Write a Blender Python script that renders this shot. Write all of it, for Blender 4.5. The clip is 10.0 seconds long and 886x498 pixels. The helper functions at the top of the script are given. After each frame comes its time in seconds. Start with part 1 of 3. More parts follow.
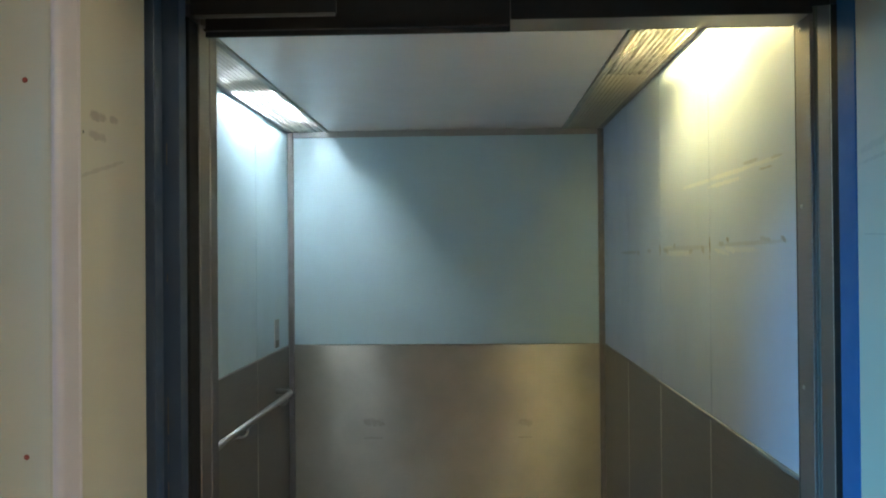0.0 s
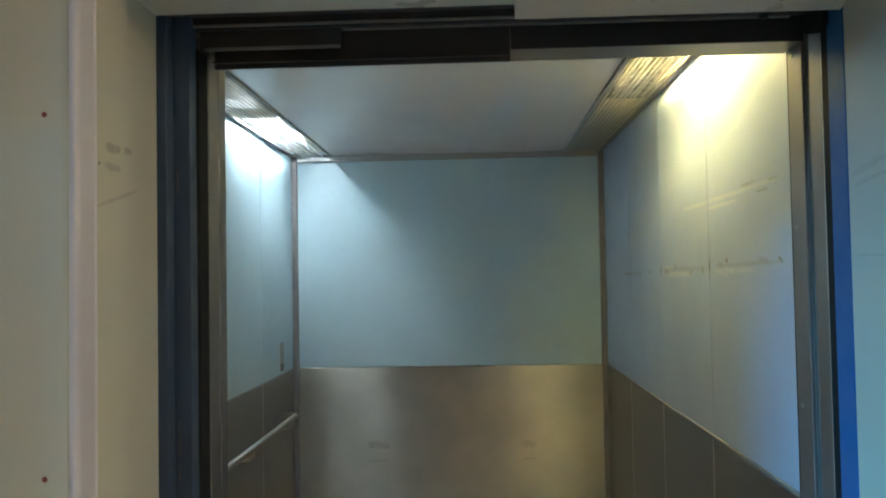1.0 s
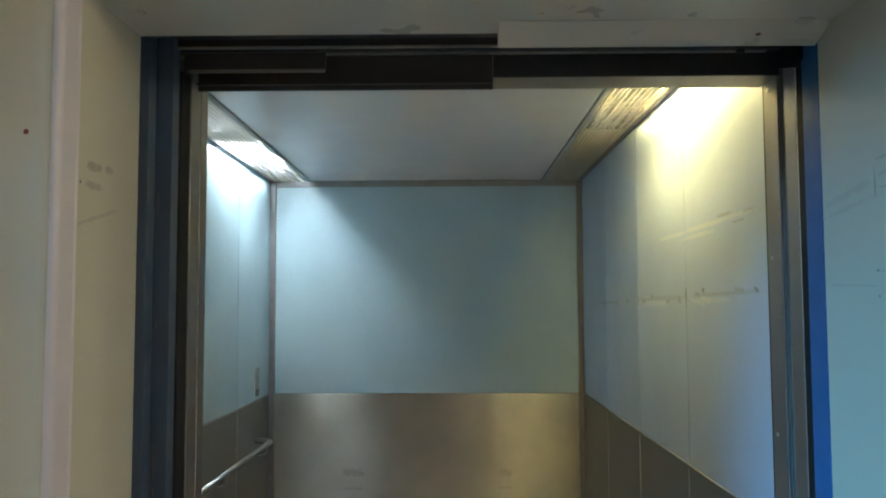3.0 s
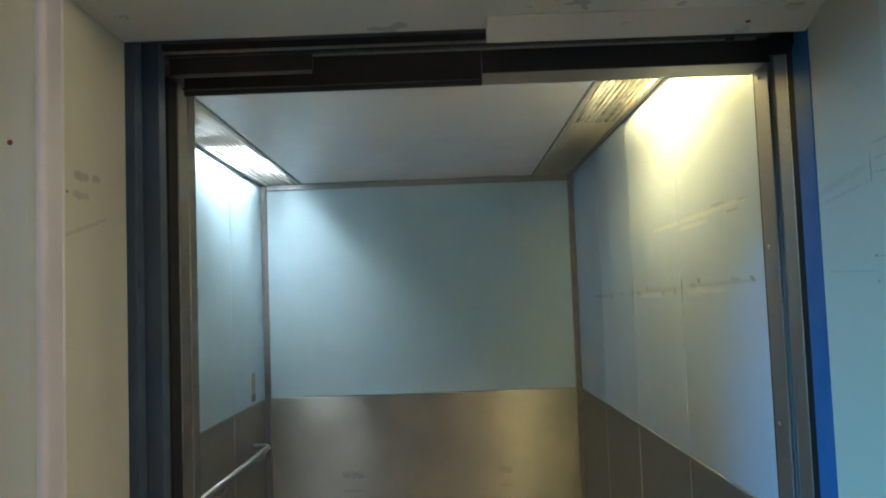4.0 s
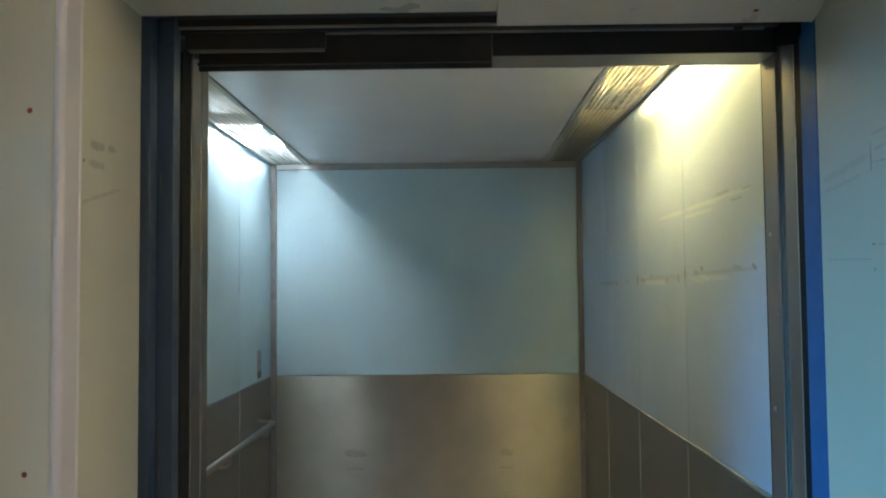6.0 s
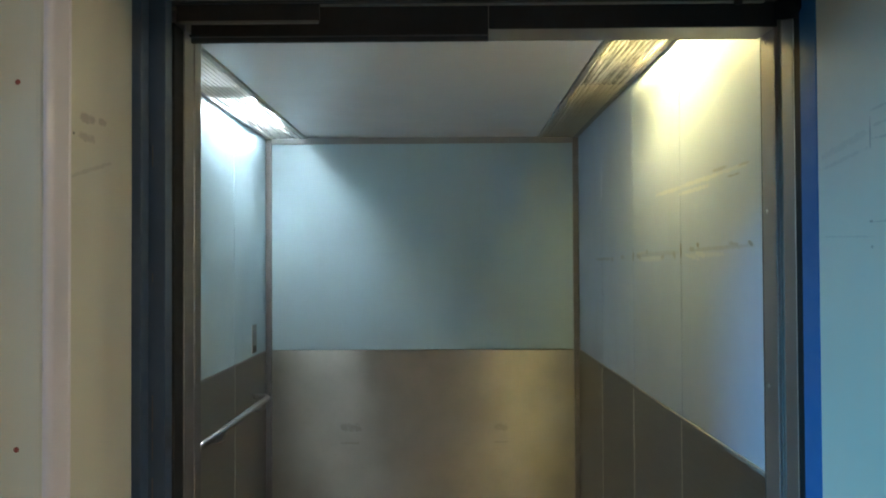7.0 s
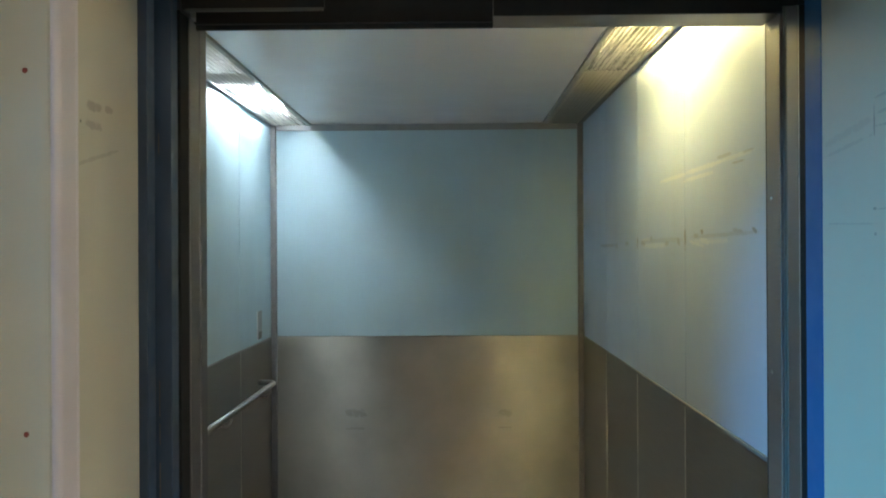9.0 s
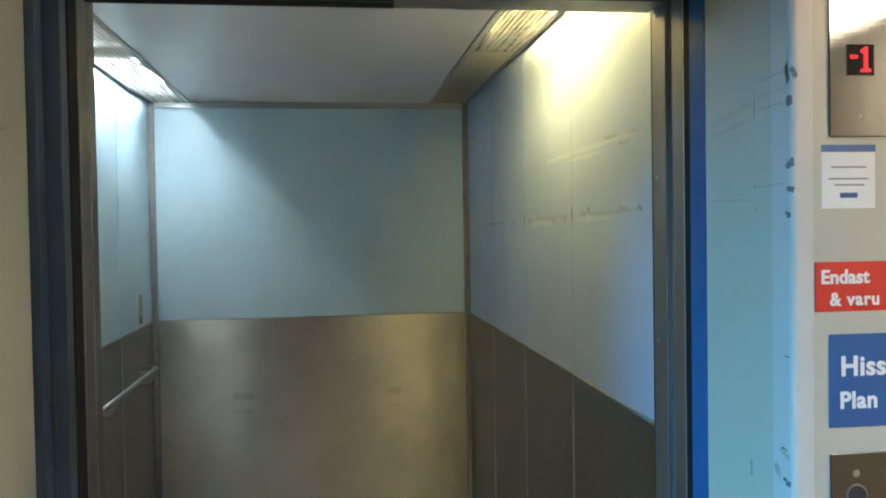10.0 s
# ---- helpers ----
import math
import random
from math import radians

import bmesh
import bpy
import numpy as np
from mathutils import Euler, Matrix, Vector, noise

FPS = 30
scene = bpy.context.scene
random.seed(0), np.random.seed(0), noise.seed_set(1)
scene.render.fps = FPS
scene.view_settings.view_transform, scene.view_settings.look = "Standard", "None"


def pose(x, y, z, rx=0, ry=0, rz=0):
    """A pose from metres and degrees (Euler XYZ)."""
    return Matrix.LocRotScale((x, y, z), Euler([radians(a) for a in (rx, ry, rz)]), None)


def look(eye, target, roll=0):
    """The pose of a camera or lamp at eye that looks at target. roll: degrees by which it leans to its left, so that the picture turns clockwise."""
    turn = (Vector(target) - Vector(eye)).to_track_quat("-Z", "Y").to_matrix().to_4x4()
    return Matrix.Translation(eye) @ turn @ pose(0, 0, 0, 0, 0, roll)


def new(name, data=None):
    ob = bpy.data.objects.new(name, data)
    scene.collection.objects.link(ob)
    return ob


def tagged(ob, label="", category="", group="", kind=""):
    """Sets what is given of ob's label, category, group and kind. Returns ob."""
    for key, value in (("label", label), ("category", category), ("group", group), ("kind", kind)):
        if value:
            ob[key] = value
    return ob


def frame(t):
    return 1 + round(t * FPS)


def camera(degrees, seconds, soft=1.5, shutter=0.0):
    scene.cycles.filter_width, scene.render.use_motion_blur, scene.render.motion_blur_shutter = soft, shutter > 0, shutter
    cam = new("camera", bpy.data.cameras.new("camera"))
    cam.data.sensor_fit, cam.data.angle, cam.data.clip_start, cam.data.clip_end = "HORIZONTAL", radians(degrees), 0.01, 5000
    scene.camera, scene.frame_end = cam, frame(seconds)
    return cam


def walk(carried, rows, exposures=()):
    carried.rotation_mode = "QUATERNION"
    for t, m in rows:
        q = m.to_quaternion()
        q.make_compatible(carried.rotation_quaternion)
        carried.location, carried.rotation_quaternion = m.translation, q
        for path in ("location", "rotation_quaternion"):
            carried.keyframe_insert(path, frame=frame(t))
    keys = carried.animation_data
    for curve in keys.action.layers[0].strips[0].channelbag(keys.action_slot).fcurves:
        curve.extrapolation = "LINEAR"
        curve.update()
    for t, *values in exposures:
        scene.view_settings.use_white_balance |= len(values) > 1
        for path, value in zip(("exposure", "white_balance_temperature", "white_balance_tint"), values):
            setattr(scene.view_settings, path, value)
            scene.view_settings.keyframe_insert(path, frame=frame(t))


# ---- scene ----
cam = camera(56.0, 10.0, soft=2.0)

PATH = [
    (0, (0.008, 0.052, 1.647), (-0.07, 2.05, 1.663), -0.5),
    (0.5, (0.013, 0.035, 1.645), (-0.094, 2.032, 1.665), -2.0),
    (1, (0.007, 0.022, 1.65), (-0.076, 2.019, 1.718), -1.0),
    (1.5, (0.005, 0.015, 1.652), (-0.065, 2.01, 1.769), 0.5),
    (2, (0.001, 0.019, 1.65), (-0.051, 2.013, 1.786), 0.4),
    (2.5, (0.001, 0.018, 1.647), (-0.04, 2.013, 1.783), 0.5),
    (2.7, (0.003, 0.018, 1.646), (-0.035, 2.013, 1.778), 0.4),
    (3.8, (0.001, 0.024, 1.645), (-0.008, 2.019, 1.788), -2.1),
    (4, (-0.001, 0.03, 1.647), (-0.01, 2.026, 1.777), -2.1),
    (4.5, (0.004, 0.017, 1.642), (-0.044, 2.016, 1.705), -1.3),
    (5, (0.006, 0.012, 1.64), (-0.029, 2.01, 1.706), -0.6),
    (5.2, (0.01, 0.006, 1.635), (-0.021, 2.004, 1.716), -0.6),
    (6.3, (0.001, 0.008, 1.635), (-0.028, 2.005, 1.732), -0.5),
    (6.5, (0.001, 0.008, 1.639), (-0.026, 2.006, 1.722), -0.6),
    (7, (0.004, 0.016, 1.636), (-0.016, 2.015, 1.673), -0.3),
    (7.5, (0.005, 0.019, 1.634), (-0.003, 2.019, 1.639), -0.5),
    (8, (0.006, 0.018, 1.632), (-0.006, 2.018, 1.624), -0.6),
    (8.5, (0.006, 0.013, 1.634), (-0.027, 2.013, 1.629), 0.0),
    (9, (0.004, 0.01, 1.637), (-0.027, 2.01, 1.641), -0.3),
    (9.5, (-0.008, -0.005, 1.644), (0.035, 1.995, 1.649), 0.9),
    (10, (-0.036, -0.005, 1.636), (0.223, 1.977, 1.588), -0.9),
]
walk(cam, [(t, look(eye, target, roll)) for t, eye, target, roll in PATH],
     exposures=[(0.0, 0.47), (2.5, 0.46), (4.0, 0.48), (6.5, 0.40), (8.3, 0.46), (9.0, 0.50), (9.5, 0.54), (10.0, 0.57)])

# ---- light ----
world = bpy.data.worlds.new("world")
scene.world = world
world.use_nodes = True
wn = world.node_tree.nodes
sky = wn.new("ShaderNodeTexSky")
sky.sky_type, sky.sun_disc = "NISHITA", False
sky.sun_elevation, sky.sun_rotation = radians(35), radians(200)
world.node_tree.links.new(sky.outputs[0], wn["Background"].inputs[0])
wn["Background"].inputs[1].default_value = 0.08


def area_lamp(name, m, sx, sy, power, color):
    data = bpy.data.lights.new(name, "AREA")
    data.shape, data.size, data.size_y, data.energy, data.color = "RECTANGLE", sx, sy, power, color
    ob = new(name, data)
    ob.matrix_world = m
    return ob


# daylight from the left, a lamp in the added box behind the side opening
area_lamp("window_daylight", look((-3.85, -1.70, 3.78), (0.35, 1.1, 1.45)), 0.75, 1.15, 385, (0.12, 0.565, 1.0))

# ---- materials ----


def material(name):
    mat = bpy.data.materials.new(name)
    mat.use_nodes = True
    nt = mat.node_tree
    return mat, nt, nt.nodes["Principled BSDF"], nt.links


def noise_node(nt, scale, detail=4.0, stretch=(1, 1, 1), rough=0.55):
    tc = nt.nodes.new("ShaderNodeTexCoord")
    mp = nt.nodes.new("ShaderNodeMapping")
    mp.inputs["Scale"].default_value = stretch
    n = nt.nodes.new("ShaderNodeTexNoise")
    n.inputs["Scale"].default_value, n.inputs["Detail"].default_value = scale, detail
    n.inputs["Roughness"].default_value = rough
    nt.links.new(tc.outputs["Object"], mp.inputs[0])
    nt.links.new(mp.outputs[0], n.inputs["Vector"])
    return n.outputs["Fac"]


def ramp(nt, fac, a, b, lo, hi):
    """A value from lo to hi while fac goes from a to b."""
    r = nt.nodes.new("ShaderNodeMapRange")
    r.inputs[1].default_value, r.inputs[2].default_value = a, b
    r.inputs[3].default_value, r.inputs[4].default_value = lo, hi
    nt.links.new(fac, r.inputs[0])
    return r.outputs[0]


def blend(nt, fac, c0, c1):
    m = nt.nodes.new("ShaderNodeMix")
    m.data_type = "RGBA"
    for i, c in ((6, c0), (7, c1)):
        if isinstance(c, tuple):
            m.inputs[i].default_value = (*c, 1)
        else:
            nt.links.new(c, m.inputs[i])
    nt.links.new(fac, m.inputs[0])
    return m.outputs[2]


def calc(nt, op, a, b):
    m = nt.nodes.new("ShaderNodeMath")
    m.operation = op
    for i, v in enumerate((a, b)):
        if isinstance(v, (int, float)):
            m.inputs[i].default_value = v
        else:
            nt.links.new(v, m.inputs[i])
    return m.outputs[0]


def relief(nt, b, height, strength, distance=0.001):
    n = nt.nodes.new("ShaderNodeBump")
    n.inputs["Strength"].default_value, n.inputs["Distance"].default_value = strength, distance
    nt.links.new(height, n.inputs["Height"])
    nt.links.new(n.outputs[0], b.inputs["Normal"])


def mark_field(nt, rows, axis=1):
    """Soft-edged, ragged bars on a wall: rows of along, height, half length, half height, slope, strength."""
    geo = nt.nodes.new("ShaderNodeNewGeometry")
    sep = nt.nodes.new("ShaderNodeSeparateXYZ")
    nt.links.new(geo.outputs["Position"], sep.inputs[0])
    u, v = sep.outputs[axis], sep.outputs[2]
    ragged = calc(nt, "MULTIPLY", calc(nt, "SUBTRACT", noise_node(nt, 75.0, 6.0, rough=0.72), 0.5), 4.6)
    total = None
    for cu, cv, hu, hv, slope, power in rows:
        du = calc(nt, "SUBTRACT", u, cu)
        dv = calc(nt, "SUBTRACT", calc(nt, "SUBTRACT", v, cv), calc(nt, "MULTIPLY", du, slope))
        eu = calc(nt, "POWER", calc(nt, "ABSOLUTE", calc(nt, "DIVIDE", du, hu), 0), 4)
        ev = calc(nt, "POWER", calc(nt, "ABSOLUTE", calc(nt, "DIVIDE", dv, hv), 0), 2)
        f = calc(nt, "ADD", calc(nt, "ADD", eu, ev), ragged)
        m = calc(nt, "MULTIPLY", ramp(nt, f, 1.1, 0.3, 0, 1), power)
        total = m if total is None else calc(nt, "MAXIMUM", total, m)
    return total


def paint(name, color, rough=0.4, vary=0.12, scale=6.0, dirt=(0.25, 0.22, 0.17), dirty=0.25, orange=0.05, marks=(), shine=0.5):
    """Brushed or sprayed paint: soft tone change, faint dirt, fine orange peel."""
    mat, nt, b, links = material(name)
    dark = tuple(c * (1 - vary) for c in color)
    base = blend(nt, ramp(nt, noise_node(nt, scale), 0.3, 0.7, 0, 1), dark, color)
    grime = ramp(nt, noise_node(nt, scale * 1.3, 3.0, (1, 1, 0.35)), 0.5, 0.85, 0, dirty)
    base = blend(nt, grime, base, dirt)
    if marks:
        base = blend(nt, mark_field(nt, marks), base, (0.10, 0.105, 0.11))
    links.new(base, b.inputs["Base Color"])
    links.new(ramp(nt, noise_node(nt, scale * 4), 0.3, 0.7, rough, rough * 1.4), b.inputs["Roughness"])
    b.inputs["Specular IOR Level"].default_value = shine
    relief(nt, b, noise_node(nt, 220.0, 2.0), orange)
    return mat


def steel(name, color, rough=0.32, aniso=0.7, grain=(3, 3, 260), flow=0.08, marks=()):
    """Brushed stainless steel, the grain running level, so that highlights stretch upright."""
    mat, nt, b, links = material(name)
    b.inputs["Metallic"].default_value = 1.0
    dark = tuple(c * 0.8 for c in color)
    fine = noise_node(nt, 4.0, 3.0, grain)
    smear = noise_node(nt, 3.2, 5.0)
    links.new(blend(nt, ramp(nt, calc(nt, "ADD", calc(nt, "MULTIPLY", fine, 0.5), calc(nt, "MULTIPLY", smear, 0.5)), 0.35, 0.65, 0, 1), dark, color), b.inputs["Base Color"]) if not marks else links.new(
        blend(nt, mark_field(nt, marks, 0), blend(nt, ramp(nt, smear, 0.35, 0.65, 0, 1), dark, color), (0.16, 0.14, 0.11)), b.inputs["Base Color"])
    links.new(ramp(nt, smear, 0.3, 0.7, rough, rough + flow), b.inputs["Roughness"])
    b.inputs["Anisotropic"].default_value = aniso
    b.inputs["Anisotropic Rotation"].default_value = 0.25
    tan = nt.nodes.new("ShaderNodeTangent")
    tan.direction_type, tan.axis = "RADIAL", "Z"
    links.new(tan.outputs[0], b.inputs["Tangent"])
    relief(nt, b, fine, 0.04, 0.0005)
    return mat


def plain(name, color, rough=0.5, metal=0.0, vary=0.15, shine=0.5):
    mat, nt, b, links = material(name)
    dark = tuple(c * (1 - vary) for c in color)
    links.new(blend(nt, ramp(nt, noise_node(nt, 30.0), 0.3, 0.7, 0, 1), dark, color), b.inputs["Base Color"])
    b.inputs["Roughness"].default_value, b.inputs["Metallic"].default_value = rough, metal
    b.inputs["Specular IOR Level"].default_value = shine
    relief(nt, b, noise_node(nt, 150.0, 2.0), 0.05)
    return mat


def glow(name, color, strength):
    mat, nt, b, links = material(name)
    b.inputs["Base Color"].default_value = (*color, 1)
    b.inputs["Emission Color"].default_value = (*color, 1)
    b.inputs["Emission Strength"].default_value = strength
    return mat


def laminate(name, color, marks=(), bright=(), rough=0.38):
    """Pale laminate wall panel, semi-gloss, with its own scuffs."""
    mat, nt, b, links = material(name)
    base = blend(nt, ramp(nt, noise_node(nt, 2.5, 5.0), 0.35, 0.65, 0, 1), tuple(c * 0.93 for c in color), color)
    streak = ramp(nt, noise_node(nt, 9.0, 4.0, (1, 1, 0.12)), 0.5, 0.8, 0, 0.10)
    base = blend(nt, streak, base, (0.33, 0.34, 0.32))
    if bright:
        base = blend(nt, mark_field(nt, bright), base, (0.70, 0.735, 0.75))
    if marks:
        base = blend(nt, mark_field(nt, marks), base, (0.17, 0.15, 0.13))
    links.new(base, b.inputs["Base Color"])
    links.new(ramp(nt, noise_node(nt, 7.0, 5.0), 0.3, 0.7, rough, rough * 1.35), b.inputs["Roughness"])
    relief(nt, b, noise_node(nt, 90.0, 2.0), 0.04)
    return mat


PALE_BLUE = (0.468, 0.616, 0.688)
M_laminate = laminate("pale_blue_laminate", PALE_BLUE)
M_laminate_right = laminate(
    "scuffed_pale_blue_laminate", (0.490, 0.588, 0.755),
    marks=((1.72, 1.6665, 0.22, 0.0045, -0.006, 0.24), (2.25, 1.661, 0.26, 0.007, -0.004, 0.22), (1.856, 1.6760, 0.011, 0.006, 0.1, 0.75),
           (1.53, 1.6710, 0.014, 0.005, 0.3, 0.7), (1.99, 1.662, 0.006, 0.026, 0.0, 0.8), (2.507, 1.660, 0.007, 0.020, 0.0, 0.7),
           (3.0, 1.652, 0.16, 0.006, 0.0, 0.35), (1.70, 1.826, 0.05, 0.004, 0.0, 0.35), (1.62, 1.805, 0.04, 0.003, 0.0, 0.4), (1.56, 1.82, 0.03, 0.003, 0.0, 0.3),
           (2.05, 1.657, 0.016, 0.009, 0.2, 0.45), (2.16, 1.652, 0.02, 0.007, -0.1, 0.4), (2.33, 1.664, 0.012, 0.010, 0.0, 0.45), (2.43, 1.655, 0.03, 0.008, 0.1, 0.4),
           (2.66, 1.656, 0.03, 0.007, 0.0, 0.3), (2.83, 1.650, 0.02, 0.009, 0.0, 0.35), (1.62, 1.672, 0.03, 0.006, 0.1, 0.35), (1.90, 1.668, 0.02, 0.006, 0.0, 0.4)),
    bright=((1.84, 1.816, 0.15, 0.006, 0.0, 0.62), (1.88, 1.799, 0.12, 0.0055, 0.0, 0.6), (2.10, 1.815, 0.13, 0.006, 0.0, 0.55), (1.62, 1.817, 0.09, 0.005, 0.0, 0.45), (1.835, 1.655, 0.04, 0.007, 0.08, 0.6), (1.90, 1.650, 0.06, 0.005, 0.1, 0.5),
            (2.30, 1.648, 0.16, 0.009, 0.0, 0.55), (1.80, 1.654, 0.14, 0.006, 0.0, 0.4), (2.40, 1.664, 0.06, 0.006, 0.0, 0.5)))
# side steel darker than the end wall's: its shade is put into the colour
M_dado_shaded = steel("brushed_stainless_dado_shaded", (0.335, 0.322, 0.308), 0.40, 0.5)
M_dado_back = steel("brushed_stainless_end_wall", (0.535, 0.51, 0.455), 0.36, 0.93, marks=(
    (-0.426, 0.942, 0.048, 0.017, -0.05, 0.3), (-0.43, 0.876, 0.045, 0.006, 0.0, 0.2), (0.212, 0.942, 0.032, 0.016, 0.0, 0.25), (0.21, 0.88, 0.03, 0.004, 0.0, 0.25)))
M_steel = steel("stainless_profile", (0.465, 0.43, 0.42), 0.34, 0.25)
M_satin = steel("satin_stainless_post", (0.285, 0.275, 0.295), 0.48, 0.0)
M_plate = steel("brushed_indicator_plate", (0.185, 0.195, 0.215), 0.05, 0.0, flow=0.02)
M_plate_dark = steel("dark_call_plate", (0.155, 0.155, 0.155), 0.34, 0.2, flow=0.05)
M_jamb = steel("brown_stainless_jamb", (0.35, 0.32, 0.315), 0.55, 0.2)
M_slam = steel("worn_slam_strip_steel", (0.35, 0.32, 0.312), 0.52, 0.2)
M_groove = steel("dull_groove_steel", (0.31, 0.315, 0.325), 0.38, 0.2)
M_bright = plain("bright_worn_bead", (0.72, 0.70, 0.68), 0.28, 0.8)
M_bead = plain("dull_bead_steel", (0.20, 0.195, 0.19), 0.5, 0.5)
M_trim = steel("satin_aluminium_trim", (0.405, 0.395, 0.405), 0.40, 0.2)
M_chrome = steel("polished_handrail_steel", (0.47, 0.45, 0.43), 0.36, 0.0)
M_ceiling = paint("white_car_ceiling", (0.95, 0.85, 0.85), 0.13, 0.05, 2.0, dirty=0.0, orange=0.01)
M_wall = paint("cream_gloss_wall", (0.50, 0.485, 0.415), 0.26, 0.07, 3.0, dirty=0.12, orange=0.03)
M_wall_left = paint("cream_gloss_wall_smudged", (0.485, 0.485, 0.412), 0.09, 0.07, 3.0, dirty=0.12, orange=0.01, marks=(
    (1.000, 1.8120, 0.024, 0.006, 0.05, 0.36), (1.043, 1.8140, 0.012, 0.005, 0.0, 0.32), (1.000, 1.7890, 0.024, 0.0055, 0.0, 0.28),
    (0.964, 1.7890, 0.002, 0.002, 0.0, 0.9), (1.01, 1.752, 0.06, 0.003, 0.25, 0.2)))
M_wall_right = paint("cream_gloss_wall_scuffed", (0.50, 0.485, 0.415), 0.30, 0.07, 3.0, dirty=0.12, orange=0.03, marks=(
    (0.962, 1.816, 0.036, 0.002, -0.05, 0.25), (0.962, 1.797, 0.036, 0.002, -0.05, 0.22), (0.962, 1.780, 0.036, 0.002, 0.02, 0.3),
    (0.998, 1.788, 0.002, 0.016, 0.0, 0.55), (1.07, 1.782, 0.07, 0.006, -0.12, 0.15), (1.07, 1.765, 0.07, 0.003, -0.1, 0.17), (0.998, 1.684, 0.004, 0.002, 0.0, 0.6),
    (0.96, 1.683, 0.035, 0.001, 0.0, 0.3), (0.997, 1.654, 0.003, 0.002, 0.0, 0.5), (1.011, 1.322, 0.003, 0.012, 0.0, 0.6), (1.06, 1.668, 0.07, 0.0015, 0.03, 0.2), (0.94, 1.335, 0.008, 0.008, 0.5, 0.5)))
M_guard_right = paint("grey_gloss_corner_trim_scuffed", (0.58, 0.563, 0.550), 0.33, 0.06, 4.0, dirty=0.1, marks=(
    (0.94, 1.8165, 0.02, 0.002, -0.05, 0.22), (0.94, 1.797, 0.02, 0.002, -0.05, 0.2), (0.94, 1.780, 0.02, 0.002, 0.02, 0.25),
    (0.94, 1.684, 0.02, 0.001, 0.0, 0.3), (0.945, 1.335, 0.008, 0.008, 0.5, 0.5), (0.93, 1.36, 0.012, 0.004, 0.3, 0.4)))
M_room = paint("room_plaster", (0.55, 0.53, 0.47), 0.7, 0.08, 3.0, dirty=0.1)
# kept dark so that the unseen daylight box bounces little blue light
M_dim_box = paint("dim_box_grey", (0.16, 0.15, 0.14), 0.7, 0.08, 3.0, dirty=0.1)
M_floor = paint("landing_vinyl", (0.42, 0.335, 0.28), 0.45, 0.2, 8.0)
# unseen car floor, made pale and warm to bounce light onto the ceiling
M_car_floor = paint("pale_bounce_vinyl", (0.78, 0.70, 0.66), 0.5, 0.15, 12.0)
M_blue = paint("blue_gloss_door_paint", (0.016, 0.105, 0.275), 0.42, 0.10, 5.0, dirt=(0.05, 0.06, 0.08), dirty=0.2, shine=0.3)
M_black = plain("black_oiled_steel", (0.040, 0.039, 0.042), 0.50, 0.0, shine=0.25)
M_rubber_and_gap = plain("black_rubber_and_gap_shade", (0.014, 0.014, 0.016), 0.7, shine=0.12)
# slid-open panels: the post's blue, with their shade put into the colour
M_blue_shaded = paint("shaded_blue_door_paint", (0.037, 0.067, 0.128), 0.34, 0.2, 9.0, dirt=(0.07, 0.065, 0.06), dirty=0.5)
# left trim greyed towards lavender: the cool light on it is in the colour
M_guard_cool_lit = paint("cool_lit_corner_trim", (0.46, 0.455, 0.525), 0.33, 0.06, 4.0, dirty=0.1)
M_lip = plain("worn_track_edge", (0.38, 0.37, 0.35), 0.4, 0.8)
M_shaft = plain("shaft_black", (0.01, 0.01, 0.01), 0.9)
M_trough = plain("light_trough_enamel", (0.030, 0.030, 0.029), 0.45)
M_trough_brown = plain("browned_trough_enamel", (0.07, 0.06, 0.045), 0.5)
M_white = plain("white_paper", (0.82, 0.82, 0.82), 0.6, 0, 0.03)
M_red = plain("red_sign_plastic", (0.68, 0.033, 0.022), 0.35, 0, 0.06)
M_signblue = plain("blue_sign_plastic", (0.020, 0.105, 0.30), 0.35, 0, 0.06)
M_ink = plain("grey_print", (0.33, 0.33, 0.36), 0.6)
M_glassblack = plain("display_glass", (0.004, 0.004, 0.004), 0.75)
M_rivet = plain("bare_rivet", (0.5, 0.49, 0.46), 0.3, 0.9)
M_rust = plain("rust_red_screw", (0.20, 0.030, 0.022), 0.6)
M_worn = plain("brown_primer", (0.15, 0.125, 0.11), 0.6, 0, 0.4)
M_chip = plain("chipped_paint_primer", (0.22, 0.235, 0.24), 0.6, 0.0, 0.5)
# plain pale colour, no metal: the chips' bright glints are put into it
M_glint = plain("pale_glint_paint", (0.55, 0.56, 0.57), 0.5, 0.0)
M_sticker = plain("grey_sticker", (0.34, 0.35, 0.35), 0.5)
M_joint = plain("joint_strip", (0.62, 0.60, 0.55), 0.4, 0.2)
M_fit_trim = plain("pale_fitting_trim", (0.46, 0.45, 0.43), 0.45, 0.0)
M_corner = plain("anodised_corner_strip", (0.24, 0.225, 0.23), 0.5, 0.3)
M_cap = plain("dado_cap_strip", (0.27, 0.265, 0.265), 0.5, 0.2)
M_seam = plain("dark_seam", (0.16, 0.15, 0.13), 0.6)
M_warm_tube = glow("warm_tube", (0.985, 0.835, 0.35), 470.0)
M_cool_tube = glow("cool_tube", (0.70, 0.858, 1.0), 395.0)
M_lamp = glow("landing_lamp_glow", (1.0, 0.80, 0.53), 60.0)
M_side_fill = glow("side_fill_glow", (1.0, 0.845, 0.54), 38.0)
M_digit = glow("red_digit", (1.0, 0.012, 0.028), 0.8)



